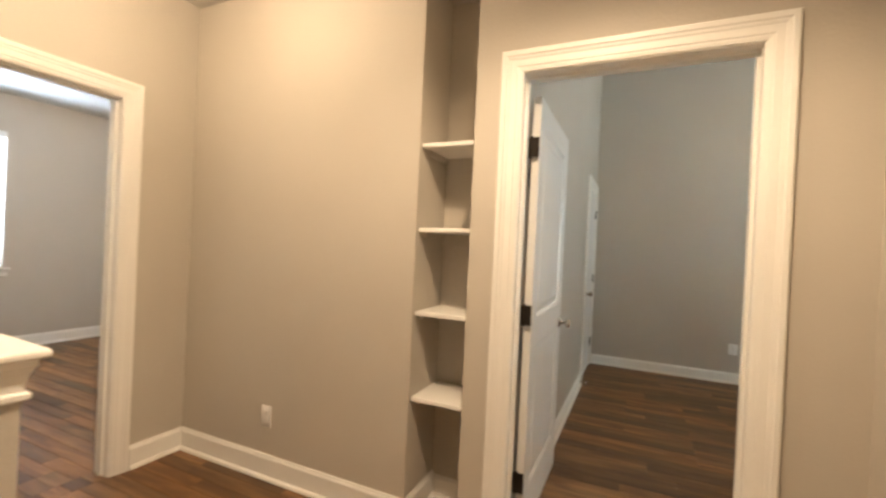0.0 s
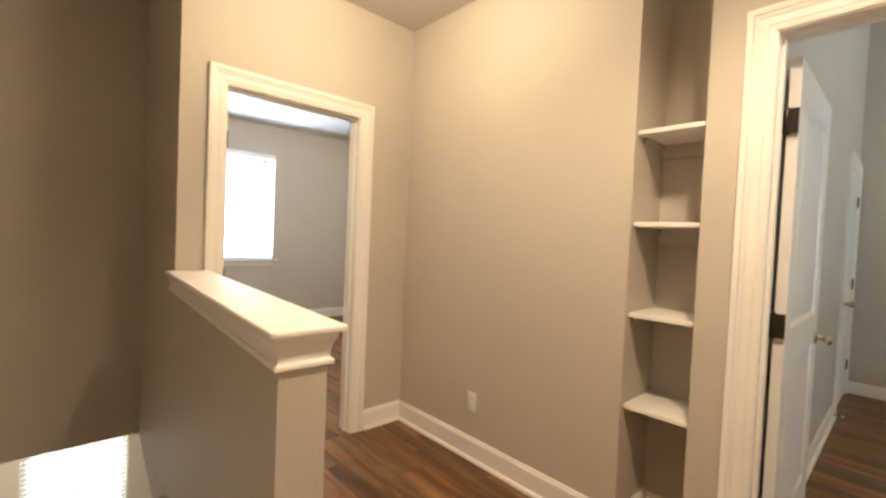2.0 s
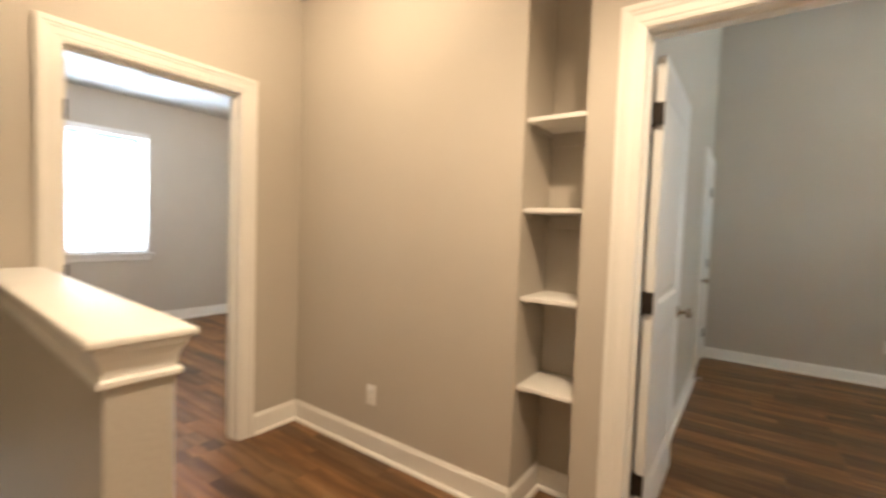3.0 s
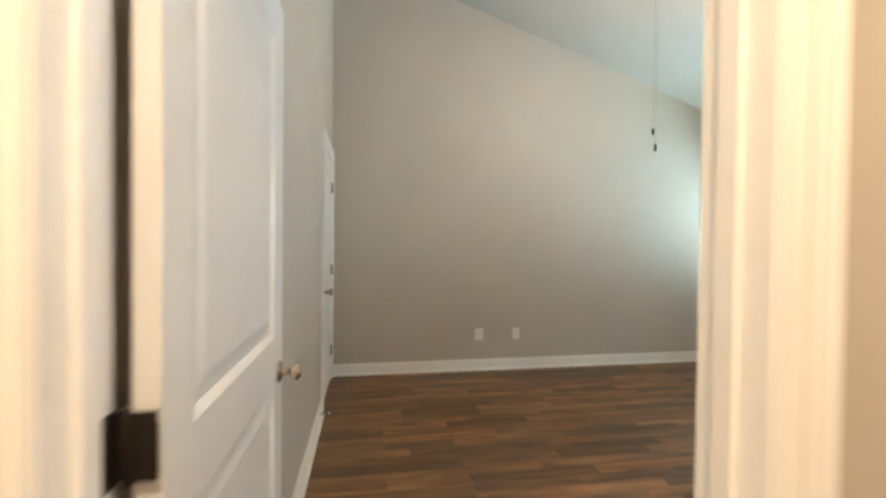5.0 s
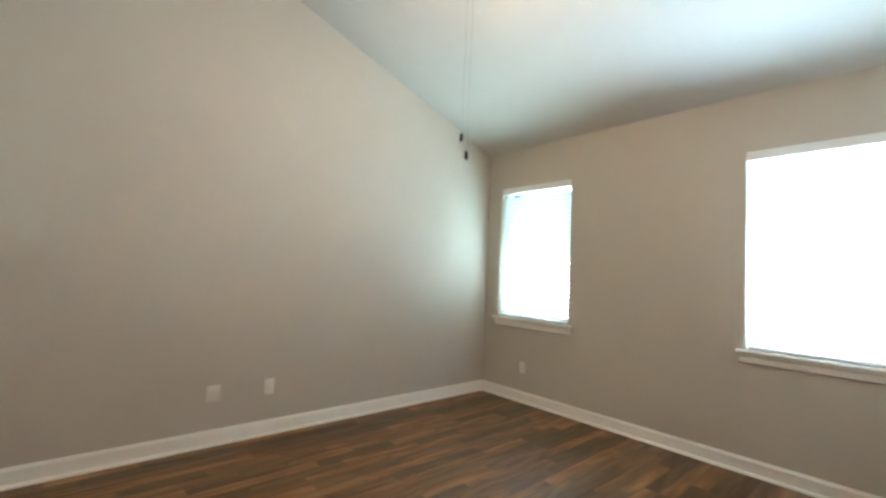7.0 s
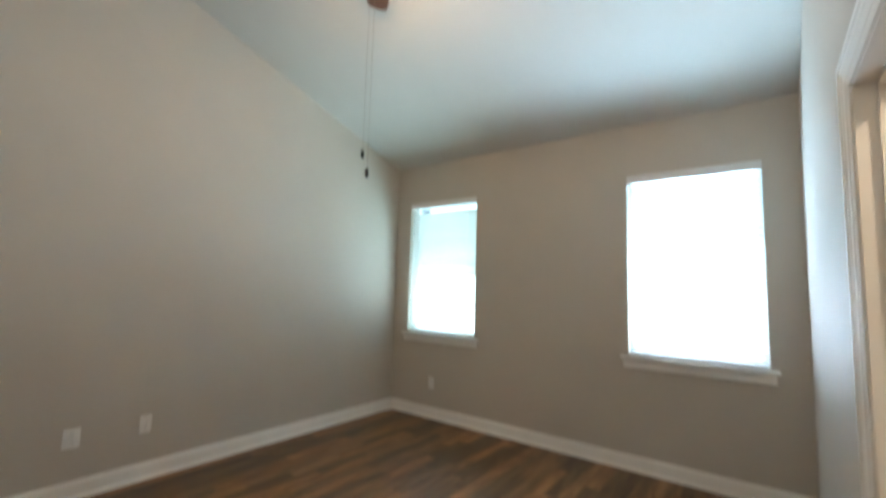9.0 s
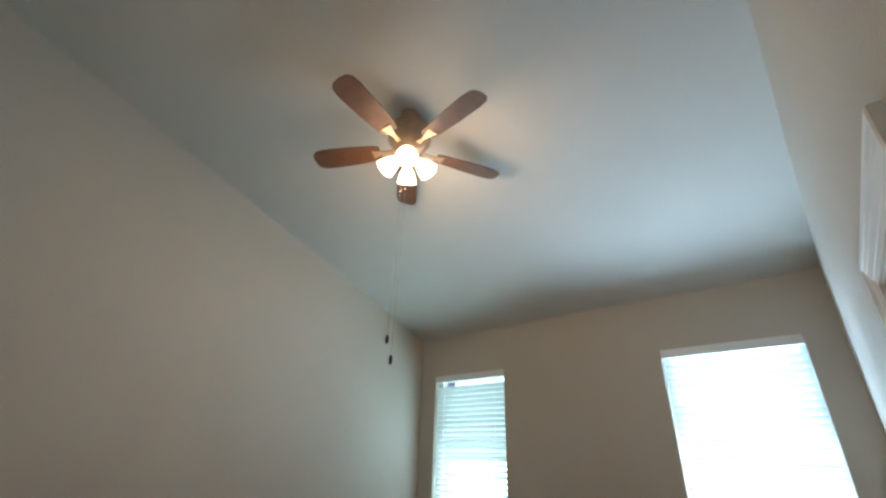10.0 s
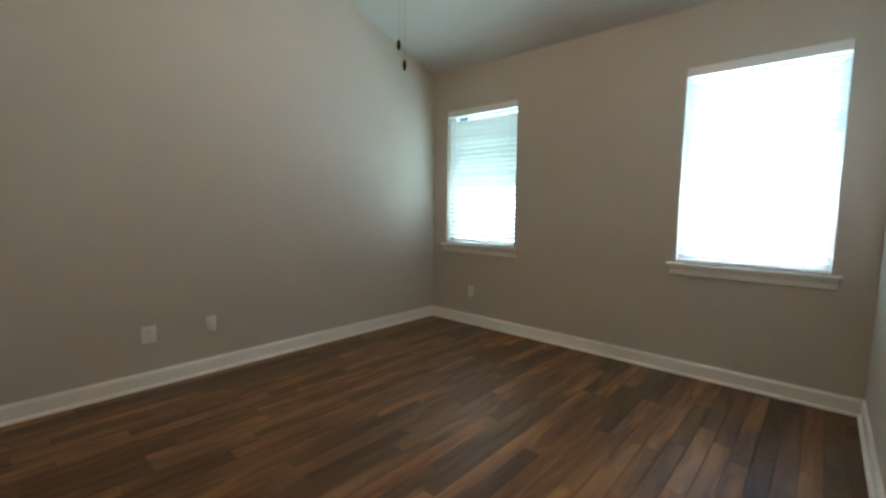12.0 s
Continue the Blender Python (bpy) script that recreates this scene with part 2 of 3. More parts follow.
def baseboard(p, q, nx, ny, top=0.15, label="white painted baseboard along the floor"):
    """A flat board with an eased top edge and a quarter-round shoe at its foot."""
    k = (top - FLOOR) / 0.126
    bm = bmesh.new()
    sweep(bm, [[(x + nx * v, y + ny * v, FLOOR - 0.004 + z * k) for v, z in BASE] for x, y in (p, q)])
    ob = structure("baseboard", bm, TRIM, label, "baseboard")
    bm = bmesh.new()
    sweep(bm, [[(x + nx * v, y + ny * v, FLOOR - 0.002 + z) for v, z in SHOE] for x, y in (p, q)])
    part("shoe_moulding", bm, TRIM, ob)
    return ob


# ---- plan ----
HT = 2.74                      # flat ceilings
D1A, D1B = -1.190, -0.408      # doorway in the hall's end wall
D2A, D2B = 2.066, 2.896        # doorway from the hall to the bedroom
BAA, BAB, BHEAD = 3.62, 4.25, 1.93          # doorway from the bedroom to the bath
HEAD, HEAD2 = 2.052, 2.083
FLOOR = 0.018                  # top of the finished floors
NA, NB, ND = 1.585, 1.855, 0.31  # shelf niche
XL, XW, YC = 2.045, 6.312, 3.737  # bedroom's closet wall, window wall and long wall
WINA, WINB = (2.655, 3.535), (0.33, 1.215)
WZ0, WZ1 = 0.874, 2.30
SLOPE, ZLOW = 0.322, 2.722
CLA, CLB = 2.90, 3.615         # closet doorway

# ---- large structure ----
wall("wall_hall_north", "x", 0.0, 6.312, 0.0, 0.12, 0, 4.3,
     [(NA, NB, 0, 2.62), (D2A - 0.018, D2B + 0.018, 0, HEAD2 + 0.018), (BAA - 0.018, BAB + 0.018, 0, BHEAD + 0.018)])
wall("wall_hall_west", "y", -1.405, 2.05, -0.12, 0.0, 0, HT, [(D1A - 0.018, D1B + 0.018, 0, HEAD + 0.018)])
wall("wall_bed_west", "y", 0.12, YC, XL - 0.12, XL, 0, 4.3, [(CLA - 0.018, CLB + 0.018, 0, HEAD + 0.018)])
wall("wall_bed_north", "x", XL - 0.12, XW + 0.16, YC, YC + 0.12, 0, 4.3)
wall("wall_bed_east", "y", 0.0, YC, XW, XW + 0.16, -0.3, 3.2, [(*WINA, WZ0, WZ1), (*WINB, WZ0, WZ1)])
wall("wall_hall_east", "y", -2.75, 0.0, 3.22, 3.34, 0, HT)
wall("wall_hall_south", "x", -1.12, 3.34, -2.87, -2.75, -3.0, HT)
wall("wall_bath_south", "x", 3.34, 6.312, -2.12, -2.0, 0, HT)
wall("wall_bath_east", "y", -2.12, 0.0, 6.312, 6.472, 0, HT)
wall("wall_closet_back", "y", 2.6, YC, 1.2, 1.26, 0, HT)
wall("wall_closet_side", "x", 1.26, XL - 0.12, 2.54, 2.6, 0, HT)
wall("wall_side_room_west", "y", -1.405, 2.05, -3.76, -3.6, 0, HT, [(-0.5, 0.43, 0.90, 2.34)])
wall("wall_side_room_north", "x", -3.6, -0.12, 1.93, 2.05, 0, HT)
wall("wall_side_room_south", "x", -3.6, -0.12, -1.405, -1.31, -0.07, HT)
wall("wall_stair_west", "y", -2.75, -1.405, -1.12, -1.0, -0.07, HT)

for _name, _b in (("wall_niche_back", (NA - 0.1, ND, 0, NB + 0.1, ND + 0.06, 2.72)), ("wall_niche_west", (NA - 0.1, 0.12, 0, NA, ND, 2.72)),
                  ("wall_niche_east", (NB, 0.12, 0, XL - 0.125, ND, 2.72)), ("wall_niche_head", (NA, 0.12, 2.62, NB, ND, 2.72))):
    _bm = bmesh.new()
    box(_bm, *_b)
    structure(_name, _bm, WALL, "greige painted niche lining", "wall")

# stringer wall under the half wall, with its lower edge rising to the hanging wall
_bm = bmesh.new()
sweep(_bm, [[(x, y, z) for x, z in ((-1.0, -0.074), (0.0, -0.42), (0.0, -0.01), (-0.12, -0.01), (-0.12, -0.074))] for y in (-1.405, -1.31)])
sweep(_bm, [[(x, y, z) for x, z in ((0.0, -0.42), (1.5, -0.90), (1.5, -0.004), (0.0, -0.004))] for y in (-1.475, -1.345)])
structure("wall_stair_skirt", _bm, WALL, "greige painted wall below the half wall", "wall")
wall("wall_stair_front", "y", -2.75, -1.475, 1.5, 1.52, -0.9, -0.02)

# lower storey seen down the stairwell
wall("wall_lower_west", "y", -3.2, 0.6, -3.26, -3.1, -3.0, 0.03, [(-2.05, -1.22, -2.3, -0.72)],
     label="cream painted wall of the lower storey")
wall("wall_lower_north", "x", -3.1, 1.6, 0.48, 0.60, -3.0, -0.30)
wall("wall_lower_south", "x", -3.1, -1.12, -2.87, -2.75, -3.0, 0.03)
wall("wall_lower_east", "y", -2.75, 0.6, 1.6, 1.72, -3.0, -0.9)
_bm = bmesh.new()
box(_bm, -3.1, -2.75, -3.1, 1.6, 0.48, -3.0)
structure("floor_lower", _bm, CARPET, "floor of the lower storey", "floor")
_bm = bmesh.new()
box(_bm, -3.1, -2.75, 0.03, -1.12, -1.41, 0.08)
structure("ceiling_lower", _bm, CEIL, "ceiling of the lower storey", "ceiling")

# ceilings
_bm = bmesh.new()
box(_bm, 0.0, -1.405, HT, 6.472, 0.0, HT + 0.1)
box(_bm, -1.12, -2.87, HT, 6.472, -1.405, HT + 0.1)
structure("ceiling_hall", _bm, CEIL, "matt painted hall ceiling", "ceiling")
_bm = bmesh.new()
box(_bm, -3.76, -1.405, HT, 0.0, 2.05, HT + 0.1)
structure("ceiling_side_room", _bm, CEIL, "matt painted side room ceiling", "ceiling")
_bm = bmesh.new()
sweep(_bm, [[(x, y, ZLOW + SLOPE * (XW - x) + d) for x, d in ((1.85, 0), (XW + 0.17, 0), (XW + 0.17, 0.12), (1.85, 0.12))]
            for y in (0.05, YC + 0.1)])
structure("ceiling_bedroom", _bm, CEIL, "sloping vaulted bedroom ceiling in matt paint", "ceiling")
_bm = bmesh.new()
box(_bm, 1.2, 2.54, HT, XL - 0.12, YC, HT + 0.06)
structure("ceiling_closet", _bm, CEIL, "closet ceiling", "ceiling")

_bm = bmesh.new()
box(_bm, -400, -400, -3.6, 400, 400, -3.4)
structure("ground", _bm, LAWN, "pale grass ground outside the house", "ground")


# ---- trim ----
casing("trim_1", "y", D1A, D1B, HEAD, 0.0, 1)
casing("trim_2", "x", D2A, D2B, HEAD2, 0.0, -1)
casing("trim_3", "x", BAA, BAB, BHEAD, 0.12, 1)
casing("trim_4", "y", CLA, CLB, HEAD, XL, 1)
_j1 = jamb("jamb_1", "y", D1A, D1B, HEAD, -0.12, 0.0, (-0.080, -0.045))
_j2 = jamb("jamb_2", "x", D2A, D2B, HEAD2, 0.0, 0.12, (0.045, 0.080))
for _z in (0.30, 1.05, 1.80):
    part("hinge_plate", bevelled(-0.121, D1A, _z - 0.048, -0.084, D1A + 0.0025, _z + 0.048, 0.0008, 1), BRONZE, _j1, "dark bronze hinge plate")
    part("hinge_plate", bevelled(D2A, 0.084, _z - 0.048, D2A + 0.0025, 0.121, _z + 0.048, 0.0008, 1), BRONZE, _j2, "dark bronze hinge plate")
jamb("jamb_3", "x", BAA, BAB, BHEAD, 0.0, 0.12, (0.040, 0.075))
jamb("jamb_4", "y", CLA, CLB, HEAD, XL - 0.12, XL, (XL - 0.085, XL - 0.04))
for p, q, nx, ny in (((0.0, -0.01), (NA, -0.01), 0, -1), ((NB, -0.001), (D2A - 0.1, -0.001), 0, -1), ((D2B + 0.1, -0.001), (3.22, -0.001), 0, -1),
                     ((0.001, 0.0), (0.001, D1B + 0.1), 1, 0), ((0.001, D1A - 0.1), (0.001, -1.34), 1, 0),
                     ((3.219, 0.0), (3.219, -2.75), -1, 0), ((1.52, -2.749), (3.22, -2.749), 0, 1),
                     ((NA + 0.001, 0.0), (NA + 0.001, ND), 1, 0), ((NB - 0.001, 0.0), (NB - 0.001, ND), -1, 0), ((NA, ND - 0.001), (NB, ND - 0.001), 0, -1),
                     ((XL, YC - 0.001), (XW, YC - 0.001), 0, -1), ((XW - 0.001, 0.12), (XW - 0.001, YC), -1, 0),
                     ((BAB + 0.1, 0.121), (XW, 0.121), 0, 1), ((D2B + 0.1, 0.121), (BAA - 0.1, 0.121), 0, 1),
                     ((XL + 0.001, 0.12), (XL + 0.001, CLA - 0.1), 1, 0),
                     ((-3.599, -1.31), (-3.599, 1.93), 1, 0), ((-3.6, 1.929), (-0.12, 1.929), 0, -1)):
    if (nx, ny) == (0, -1) and p[1] == -0.01:
        p, q = (p[0], -0.001), (q[0], -0.001)
    baseboard(p, q, nx, ny, 0.152 if p[1] <= 0 else 0.134)


# ---- hall: half wall with cap ----
def half_wall():
    t = thing("half_wall", "greige half wall with a white painted cap guarding the stairs", "half wall",
              at=pose(1.48, -1.41, 0, 0, 0, -2.2) @ Matrix.Translation((-1.48, 1.41, 0)))
    x1, y0, y1, top = 1.478, -1.475, -1.358, 1.087
    bm = bmesh.new()
    box(bm, 0.0, y0, 0.0, x1, y1, top)
    part("wall_body", bm, WALL, t)
    part("cap", bevelled(0.030, y0 - 0.034, top, x1 + 0.034, y1 + 0.034, top + 0.019, 0.007, 3), TRIM, t,
         "white gloss painted cap board", smooth=True)
    prof = [(0.0, 0.0), (0.010, 0.0), (0.012, 0.003), (0.012, 0.011), (0.009, 0.015), (0.004, 0.016), (0.005, 0.032),
            (0.009, 0.048), (0.015, 0.060), (0.018, 0.065), (0.019, 0.078), (0.0, 0.078)]
    bm = bmesh.new()
    z0 = top - 0.078
    sweep(bm, [[(0.002, y0 - v, z0 + z) for v, z in prof], [(x1 + v, y0 - v, z0 + z) for v, z in prof],
               [(x1 + v, y1 + v, z0 + z) for v, z in prof], [(0.03, y1 + v, z0 + z) for v, z in prof]])
    part("moulding", bm, TRIM, t, "white moulding under the cap")


half_wall()


def niche_shelf(z):
    t = thing("shelf", "white painted shelf board resting on cleats in the niche", "shelf", "niche shelves", at=Matrix.Translation((NA, 0.024, z)))
    w, deep = NB - NA, ND - 0.020
    part("board", bevelled(0.001, 0.0, -0.020, w - 0.001, deep - 0.006, 0.0, 0.003), TRIM, t)
    part("cleat", bevelled(0.001, deep - 0.026, -0.085, w - 0.001, deep - 0.006, -0.020, 0.002), WALL, t, "greige painted back cleat")
    for x in (0.001, w - 0.019):
        part("cleat", bevelled(x, 0.05, -0.045, x + 0.018, deep - 0.028, -0.020, 0.002), WALL, t)


for _z in (0.622, 1.028, 1.424, 1.822):
    niche_shelf(_z)


def outlet(m, wide=0.072, kind="outlet"):
    """A wall plate; local x along the wall, y off it."""
    t = thing("wall_outlet", "white plastic duplex outlet on the greige wall", "outlet", "wall outlets", at=m)
    part("plate", bevelled(-wide / 2, 0.0, -0.058, wide / 2, 0.006, 0.058, 0.0025), PLATE, t, smooth=True)
    for z in (-0.021, 0.021):
        p = part("socket", bevelled(-0.017, 0.006, z - 0.014, 0.017, 0.0085, z + 0.014, 0.0012), PLATE, t)
        for x in (-0.007, 0.006):
            part("slot", bevelled(x - 0.001, 0.0085, z - 0.002, x + 0.001, 0.0092, z + 0.006, 0.0003, 1), SLOT, p)
    part("screw", lathe([(0.003, 0.006), (0.003, 0.0075)], 8, "y"), NICKEL, t)


outlet(pose(0.702, 0.0, 0.355, 0, 0, 180))
outlet(pose(3.505, YC, 0.382, 0, 0, 180), 0.086)
outlet(pose(3.897, YC, 0.382, 0, 0, 180))
outlet(pose(XW, 3.175, 0.372, 0, 0, 90))


# ---- doors ----
def hinge(parent, z, x=0.0, y=0.0, face=False):
    metal = PEWTER if face else BRONZE
    h = part("hinge", lathe([(0.003, z - 0.052), (0.0075, z - 0.046), (0.0075, z + 0.046), (0.003, z + 0.052)], 10), metal, parent,
             "satin pewter hinge" if face else "dark bronze hinge", smooth=True, at=Matrix.Translation((x, y, 0)))
    part("leaf_plate", bevelled(-0.004, -0.036, z - 0.045, 0.0015, 0.016, z + 0.045, 0.001, 1), metal, h)
    if face:
        part("face_plate", bevelled(-0.022, 0.0008, z - 0.05, 0.022, 0.0035, z + 0.05, 0.001, 1), metal, h)
    return h


def knob(parent, x, y, z, side):
    k = part("knob", lathe([(0.0, 0.0), (0.032, 0.0), (0.032, 0.005), (0.027, 0.009), (0.012, 0.012), (0.010, 0.030), (0.014, 0.034),
                            (0.024, 0.040), (0.028, 0.050), (0.027, 0.058), (0.020, 0.066), (0.0, 0.069)], 24, "y"), NICKEL, parent,
             "satin nickel door knob", smooth=True, at=pose(x, y, z, 0, 0, 0 if side > 0 else 180))
    return k


def door_leaf(name, width, label, at, height=2.03, knobs=(1, -1)):
    """Two-panel door; the hinge pin at the origin, the leaf along +x, its thickness towards -y."""
    t = thing(name, label, "door", "panel doors", at=at)
    th, st = 0.035, 0.115
    z0 = FLOOR + 0.012
    rails = (z0, 0.24, 0.90, 1.03, height - 0.125, height)
    bm = bmesh.new()
    box(bm, 0.014, -th, z0, st, 0, height)
    box(bm, width - st, -th, z0, width - 0.003, 0, height)
    for a, b in ((rails[0], rails[1]), (rails[2], rails[3]), (rails[4], rails[5])):
        box(bm, st, -th, a, width - st, 0, b)
    part("frame", bm, DOOR, t)
    for a, b in ((rails[1], rails[2]), (rails[3], rails[4])):
        bm = bmesh.new()
        for f, s in ((0.0, -1), (-th, 1)):
            rings = []
            for inset, depth in ((0.0, 0.0), (0.006, 0.003), (0.018, 0.010), (0.034, 0.010), (0.060, 0.004)):
                y = f + s * depth
                rings.append([bm.verts.new(p) for p in ((st + inset, y, a + inset), (width - st - inset, y, a + inset),
                                                        (width - st - inset, y, b - inset), (st + inset, y, b - inset))])
            for p, q in zip(rings, rings[1:]):
                for k in range(4):
                    bm.faces.new((p[k], p[(k + 1) % 4], q[(k + 1) % 4], q[k]))
            bm.faces.new(rings[-1])
        part("panel", bm, DOOR, t)
    for z in (0.30, 1.05, 1.80):
        hinge(t, z, face=len(knobs) == 1 and name == "door_closet")
    for s in knobs:
        knob(t, width - 0.062, 0.0 if s > 0 else -th, 0.915, s)
    part("latch_plate", bevelled(width - 0.004, -0.029, 0.885, width - 0.0015, -0.006, 0.945, 0.0005, 1), NICKEL, t)
    return t


door_leaf("door_bedroom", D2B - D2A - 0.006, "white two-panel bedroom door standing wide open", pose(D2A + 0.014, 0.126, 0, 0, 0, 90), knobs=(-1,))
door_leaf("door_closet", CLB - CLA - 0.006, "white two-panel closet door, closed", pose(XL + 0.004, CLB - 0.003, 0, 0, 0, -90), knobs=(1,))
door_leaf("door_side_room", D1B - D1A - 0.006, "white two-panel side room door standing wide open", pose(-0.126, D1A + 0.004, 0, 0, 0, 174), knobs=(1,))


# ---- windows with blinds ----
def window(name, y0, y1, z0, z1, face, out, lower=False):
    """Window in a wall whose room face is at x = face; out is +1 when the outside lies towards +x."""
    t = thing(name, "white vinyl sash window with a moulded white sill", "window", kind="structure")

    def b(x0, ya, za, x1, yb, zb, r=0.003):
        p, q = sorted((face + out * x0, face + out * x1))
        return bevelled(p, ya, za, q, yb, zb, r, 1)
    fr = 0.045
    for ya, yb, za, zb in ((y0, y0 + fr, z0, z1), (y1 - fr, y1, z0, z1), (y0 + fr, y1 - fr, z0, z0 + fr), (y0 + fr, y1 - fr, z1 - fr, z1)):
        part("window_frame", b(0.085, ya, za, 0.150, yb, zb), VINYL, t)
    zm = (z0 + z1) / 2
    part("meeting_rail", b(0.095, y0 + fr, zm - 0.022, 0.135, y1 - fr, zm + 0.022), VINYL, t)
    for za, zb in ((z0 + fr, zm - 0.022), (zm + 0.022, z1 - fr)):
        g = part("pane", b(0.112, y0 + fr, za, 0.116, y1 - fr, zb, 0.0005), GLASS, t)
        g.visible_shadow = False
    part("window_sill", b(-0.045, y0 - 0.055, z0 - 0.022, 0.085, y1 + 0.055, z0, 0.005), TRIM, t)
    bm = bmesh.new()
    prof = [(0.0, -0.022), (0.030, -0.022), (0.026, -0.036), (0.018, -0.050), (0.016, -0.085), (0.008, -0.092), (0.0, -0.092)]
    sweep(bm, [[(face - out * v, y, z0 + z) for v, z in prof] for y in (y0 - 0.035, y1 + 0.035)])
    part("apron", bm, TRIM, t)

    s = thing("window_blind", "white slatted blind lowered over the window", "blind", "window blinds")
    part("headrail", b(0.008, y0 + 0.004, z1 - 0.060, 0.066, y1 - 0.004, z1 - 0.002), VINYL, s)
    part("valance", b(-0.006, y0 + 0.002, z1 - 0.066, 0.006, y1 - 0.002, z1 - 0.001), VINYL, s)
    part("bottom_rail", b(0.012, y0 + 0.008, z0 + 0.006, 0.062, y1 - 0.008, z0 + 0.022), VINYL, s)
    half = (y1 - y0) / 2 - 0.008
    bm = bmesh.new()
    sec = []
    for k in range(5):
        u = -0.025 + 0.0125 * k
        sec.append((u, 0.003 - 0.003 * (u / 0.025) ** 2))
    loop = sec + [(u, z - 0.0022) for u, z in sec[::-1]]
    sweep(bm, [[(u, y, z) for u, z in loop] for y in (-half, half)])
    me = mesh_of("slat", bm, SLAT)
    n = int((z1 - 0.075 - z0 - 0.03) / 0.048)
    for k in range(n):
        ob = new("slat", me)
        ob.parent = s
        ob.matrix_basis = pose(face + out * 0.037, (y0 + y1) / 2, z0 + 0.045 + 0.048 * k, 0, out * 54 + 2.0 * math.sin(k * 1.7), 0)
    for y in (y0 + 0.12, y1 - 0.12):
        part("ladder_cord", b(0.012, y - 0.0012, z0 + 0.02, 0.0145, y + 0.0012, z1 - 0.06, 0.0003), VINYL, s)


window("window_1", *WINA, WZ0, WZ1, XW, 1)
window("window_2", *WINB, WZ0, WZ1, XW, 1)
window("window_3", -0.5, 0.43, 0.90, 2.34, -3.6, -1)
window("window_4", -2.05, -1.22, -2.3, -0.72, -3.1, -1)


# ---- ceiling fan ----
def ceiling_fan(x, y):
    zc = ZLOW + SLOPE * (XW - x)
    t = thing("ceiling_fan", "brown five-blade ceiling fan with four lit frosted glass shades", "ceiling fan",
              at=Matrix.Translation((x, y, 0)))
    part("canopy", lathe([(0.070, zc + 0.03), (0.070, zc - 0.03), (0.055, zc - 0.065), (0.020, zc - 0.085)], 28), MOTOR, t, smooth=True)
    zb = 3.17
    part("downrod", lathe([(0.016, zb + 0.19), (0.016, zc - 0.05)], 14), MOTOR, t, smooth=True)
    part("motor_housing", lathe([(0.030, zb + 0.205), (0.085, zb + 0.195), (0.128, zb + 0.165), (0.138, zb + 0.125), (0.132, zb + 0.075),
                                 (0.100, zb + 0.040), (0.095, zb + 0.005), (0.070, zb - 0.018), (0.055, zb - 0.030)], 36), MOTOR, t, smooth=True)
    part("light_fitter", lathe([(0.055, zb - 0.030), (0.062, zb - 0.045), (0.062, zb - 0.075), (0.040, zb - 0.095), (0.012, zb - 0.105)], 28), MOTOR, t, smooth=True)
    bm = bmesh.new()
    outline = [(0.18, 0.045), (0.22, 0.058), (0.38, 0.070), (0.54, 0.074), (0.595, 0.066), (0.618, 0.044), (0.625, 0.0)]
    ring = outline + [(r, -w) for r, w in outline[-2::-1]]
    sweep(bm, [[(r, w, z) for r, w in ring] for z in (-0.003, 0.003)])
    blade = mesh_of("blade", bm, BLADE)
    bm = bmesh.new()
    sweep(bm, [[(0.085, w, z) for w, z in ((-0.018, -0.004), (0.018, -0.004), (0.018, 0.004), (-0.018, 0.004))],
               [(0.14, w, z) for w, z in ((-0.010, -0.006), (0.010, -0.006), (0.010, 0.0), (-0.010, 0.0))],
               [(0.23, w, z) for w, z in ((-0.032, -0.008), (0.032, -0.008), (0.032, -0.003), (-0.032, -0.003))]])
    iron = mesh_of("blade_iron", bm, MOTOR)
    for k in range(5):
        m = pose(0, 0, zb + 0.01, 0, 0, 46 + 72 * k)
        b = new("blade", blade)
        b.parent, b.matrix_basis = t, m @ pose(0, 0, 0, 12, 0, 0)
        a = new("blade_iron", iron)
        a.parent, a.matrix_basis = t, m @ pose(0, 0, 0, 6, 0, 0)
    shade = lathe([(0.018, 0.0), (0.026, -0.012), (0.040, -0.035), (0.050, -0.065), (0.056, -0.092), (0.060, -0.105), (0.054, -0.105), (0.0, -0.085)], 24)
    shade_me = mesh_of("shade", shade, BULB, True)
    arm_me = mesh_of("arm", lathe([(0.009, 0.03), (0.009, -0.02), (0.022, -0.024), (0.022, -0.002)], 12), MOTOR, True)
    for k in range(4):
        m = pose(0, 0, zb - 0.070, 0, 0, 45 + 90 * k) @ pose(0.062, 0, 0.0, 0, -42, 0)
        for nm, me in (("shade", shade_me), ("arm", arm_me)):
            o = new(nm, me)
            o.parent, o.matrix_basis = t, m
    for dx, dy, zf in ((0.02, 0.062, 2.015), (-0.03, -0.032, 1.893)):
        part("pull_chain", lathe([(0.0010, zf + 0.02), (0.0010, zb - 0.09)], 6), NICKEL, t, at=Matrix.Translation((dx, dy, 0)))
        part("chain_fob", lathe([(0.002, zf + 0.024), (0.008, zf + 0.014), (0.009, zf - 0.010), (0.004, zf - 0.022)], 12), BRONZE, t, smooth=True,
             at=Matrix.Translation((dx, dy, 0)))
    for k in range(4):
        a = radians(45 + 90 * k)
        lamp("fan_bulb", "POINT", (x + 0.135 * math.cos(a), y + 0.135 * math.sin(a), zb - 0.16), 5.6, (1.0, 0.64, 0.36), 0.05)


ceiling_fan(4.10, 1.87)


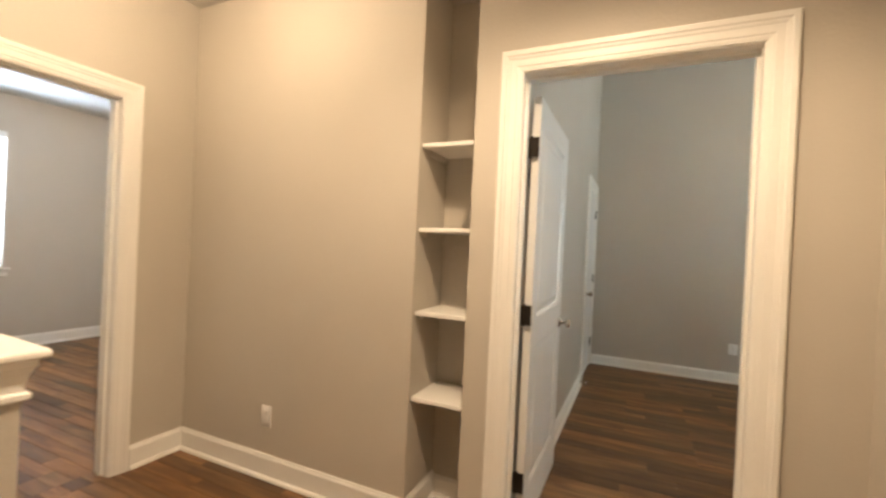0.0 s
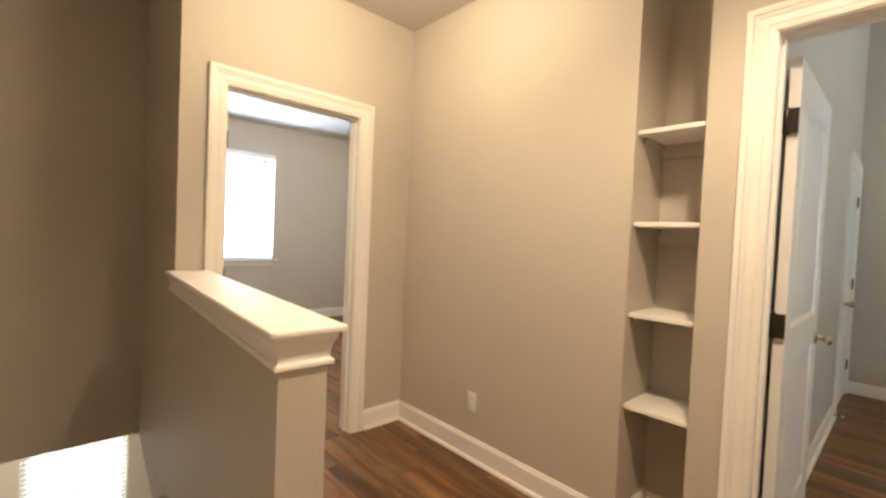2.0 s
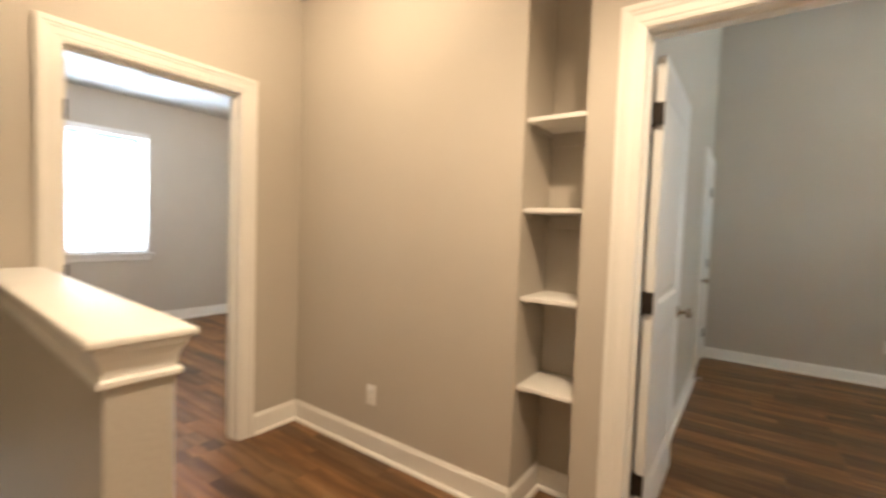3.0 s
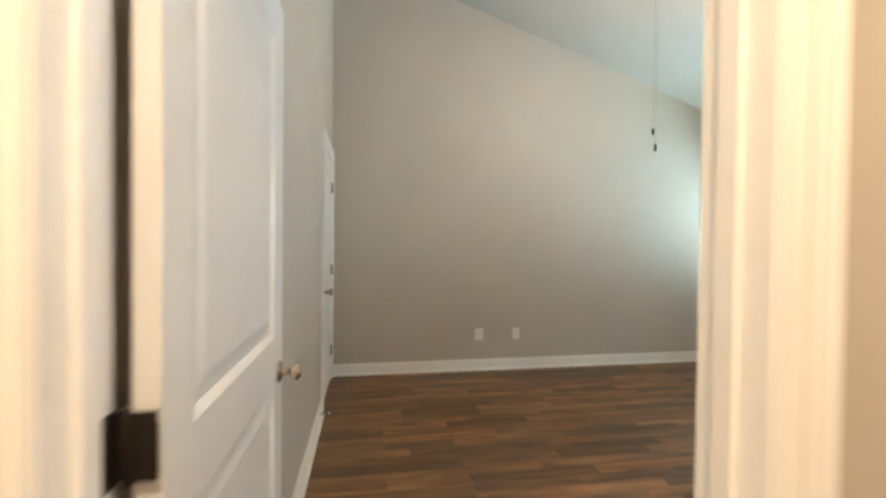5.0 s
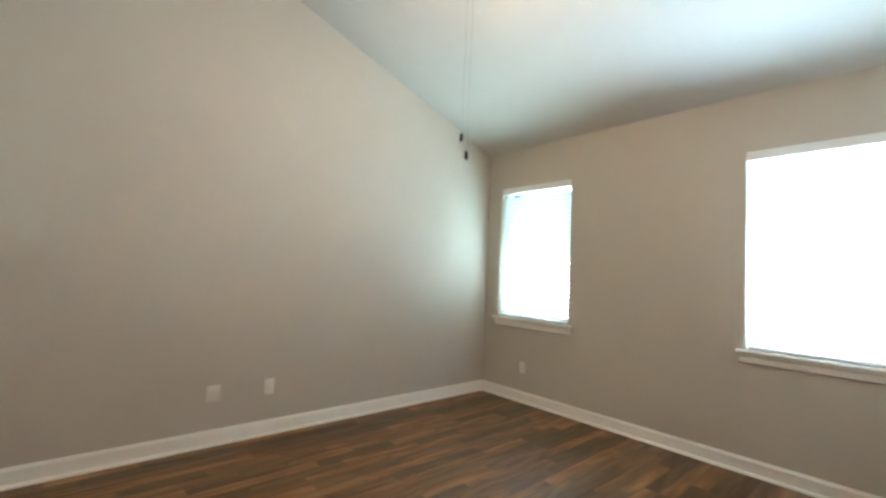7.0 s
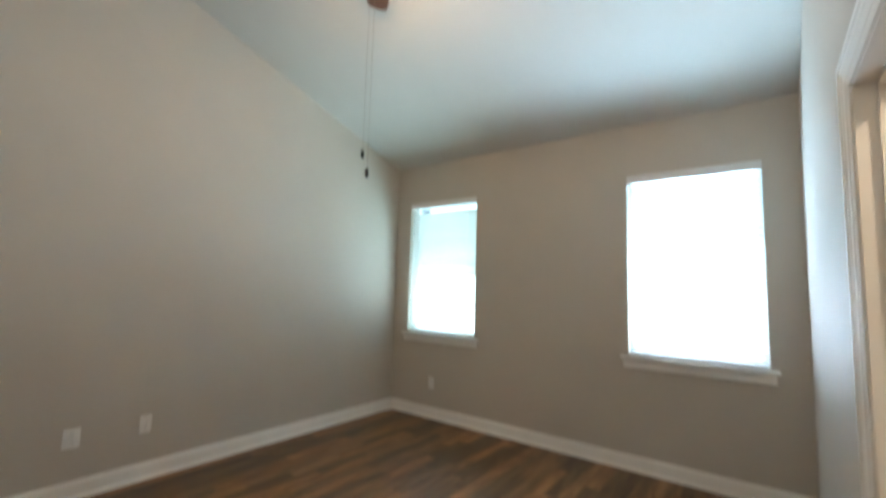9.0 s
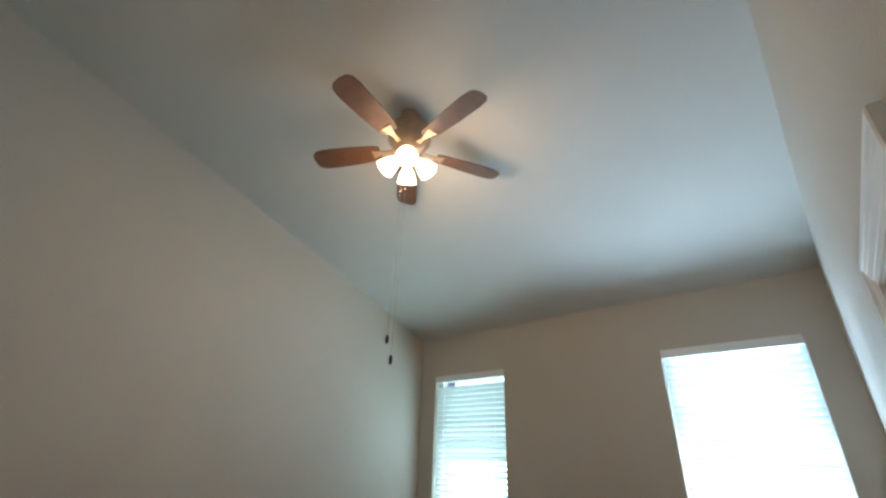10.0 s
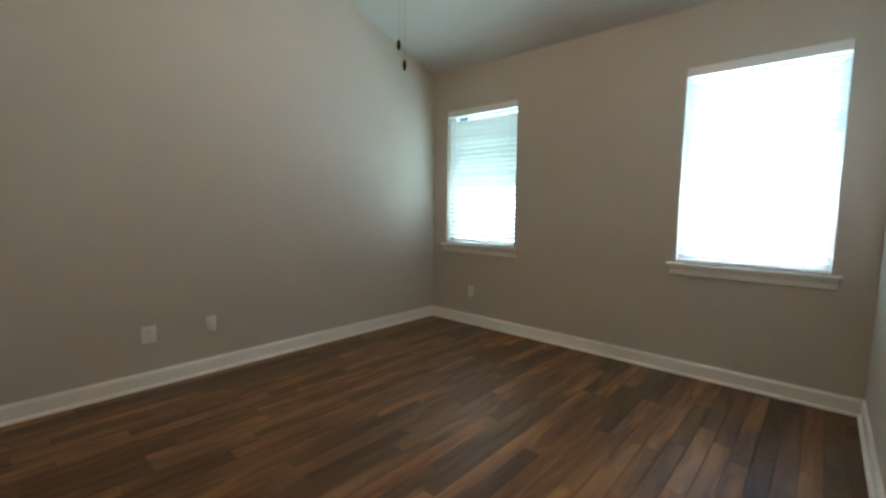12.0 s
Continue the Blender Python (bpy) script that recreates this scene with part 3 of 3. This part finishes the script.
def recessed_light(x, y):
    t = thing("ceiling_light", "round recessed ceiling light with a white trim ring", "ceiling light", "recessed lights", at=Matrix.Translation((x, y, HT)))
    part("trim_ring", lathe([(0.095, 0.0), (0.095, -0.004), (0.088, -0.008), (0.082, -0.008)], 32), PLATE, t, smooth=True)
    part("lens", lathe([(0.080, -0.004), (0.080, -0.006)], 32), CANLENS, t)


recessed_light(3.80, -0.75)


def bulb_light(x, y, name):
    t = thing(name, "unseen flush ceiling light with a round nickel base", "ceiling light", at=Matrix.Translation((x, y, HT)))
    part("rim", lathe([(0.110, 0.0), (0.110, -0.018), (0.095, -0.026), (0.03, -0.026)], 36), NICKEL, t, smooth=True)
    part("bulb", lathe([(0.014, -0.026), (0.024, -0.045), (0.028, -0.062), (0.015, -0.078), (0.0, -0.080)], 16), CANLENS, t, smooth=True)


bulb_light(0.90, -0.88, "hall_ceiling_light")
# made-up fixture above the side room's fill lamp
bulb_light(-1.3, 0.5, "room_fill_fixture")
recessed_light(2.35, -0.98)



def door_stop(x, y, z):
    t = thing("door_stop", "small spring door stop with a white tip on the baseboard", "door stop", at=Matrix.Translation((x, y, z)))
    part("base", lathe([(0.010, 0.0), (0.010, 0.004), (0.006, 0.007)], 14, "x"), NICKEL, t, smooth=True)
    ring = []
    for k in range(14):
        ring += [(0.0055, 0.007 + 0.003 * k), (0.0042, 0.0085 + 0.003 * k)]
    part("spring", lathe(ring, 12, "x"), NICKEL, t, smooth=True)
    part("tip", lathe([(0.004, 0.048), (0.0075, 0.050), (0.0075, 0.060), (0.004, 0.063)], 14, "x"), PLATE, t, "white rubber tip", smooth=True)


door_stop(XL + 0.014, 2.745, 0.05)


# ---- plank floors ----
def plank_floor(name, areas, label):
    bm = bmesh.new()
    for x0, y0, x1, y1 in areas:
        box(bm, x0, y0, -0.10, x1, y1, FLOOR - 0.008)
    f = structure(name, bm, SUB, label, "floor")
    rng = random.Random(len(name))
    W, cache, g = 0.090, {}, 0.0005
    for x0, y0, x1, y1 in areas:
        rows = max(1, math.ceil((y1 - y0) / W - 1e-6))
        for r in range(rows):
            ya, yb = y0 + r * W, min(y1, y0 + (r + 1) * W)
            x = x0 - rng.choice((0.0, 0.15, 0.3, 0.45)) * (1 if x1 - x0 > 1 else 0)
            while x < x1 - 0.01:
                nx = x + rng.choice((0.45, 0.6, 0.6, 0.75, 0.9, 1.05))
                a, b = max(x, x0), min(nx, x1)
                x = nx
                if b - a < 0.02:
                    continue
                key = (round(b - a, 3), round(yb - ya, 3))
                if key not in cache:
                    pb = bmesh.new()
                    l, w = key[0] / 2 - g, key[1] / 2 - g
                    sweep(pb, [[(-l, s * (w - i), z) for s, i, z in ((-1, 0, -0.008), (1, 0, -0.008), (1, 0, -0.0015), (1, 0.0015, 0), (-1, 0.0015, 0), (-1, 0, -0.0015))],
                               [(l, s * (w - i), z) for s, i, z in ((-1, 0, -0.008), (1, 0, -0.008), (1, 0, -0.0015), (1, 0.0015, 0), (-1, 0.0015, 0), (-1, 0, -0.0015))]])
                    cache[key] = mesh_of("plank", pb, PLANK)
                o = new("plank", cache[key])
                o.parent = f
                o.matrix_basis = Matrix.Translation(((a + b) / 2, (ya + yb) / 2, FLOOR))


plank_floor("floor_bedroom", [(XL, 0.12, XW, YC), (XL - 0.12, CLA, XL, CLB)], "walnut brown wood plank floor of the bedroom")
plank_floor("floor_hall", [(0.0, -1.345, 3.22, 0.0), (1.52, -2.75, 3.22, -1.345), (D2A, 0.0, D2B, 0.12), (NA, 0.0, NB, ND), (BAA, 0.0, BAB, 0.12)],
            "walnut brown wood plank floor of the hall")
plank_floor("floor_side_room", [(-3.6, -1.31, -0.12, 1.93), (-0.12, D1A, 0.0, D1B)], "walnut brown wood plank floor of the side room")
_bm = bmesh.new()
box(_bm, 3.34, -2.0, -0.1, 6.312, 0.0, FLOOR)
structure("floor_bath", _bm, CARPET, "plain bath floor", "floor")
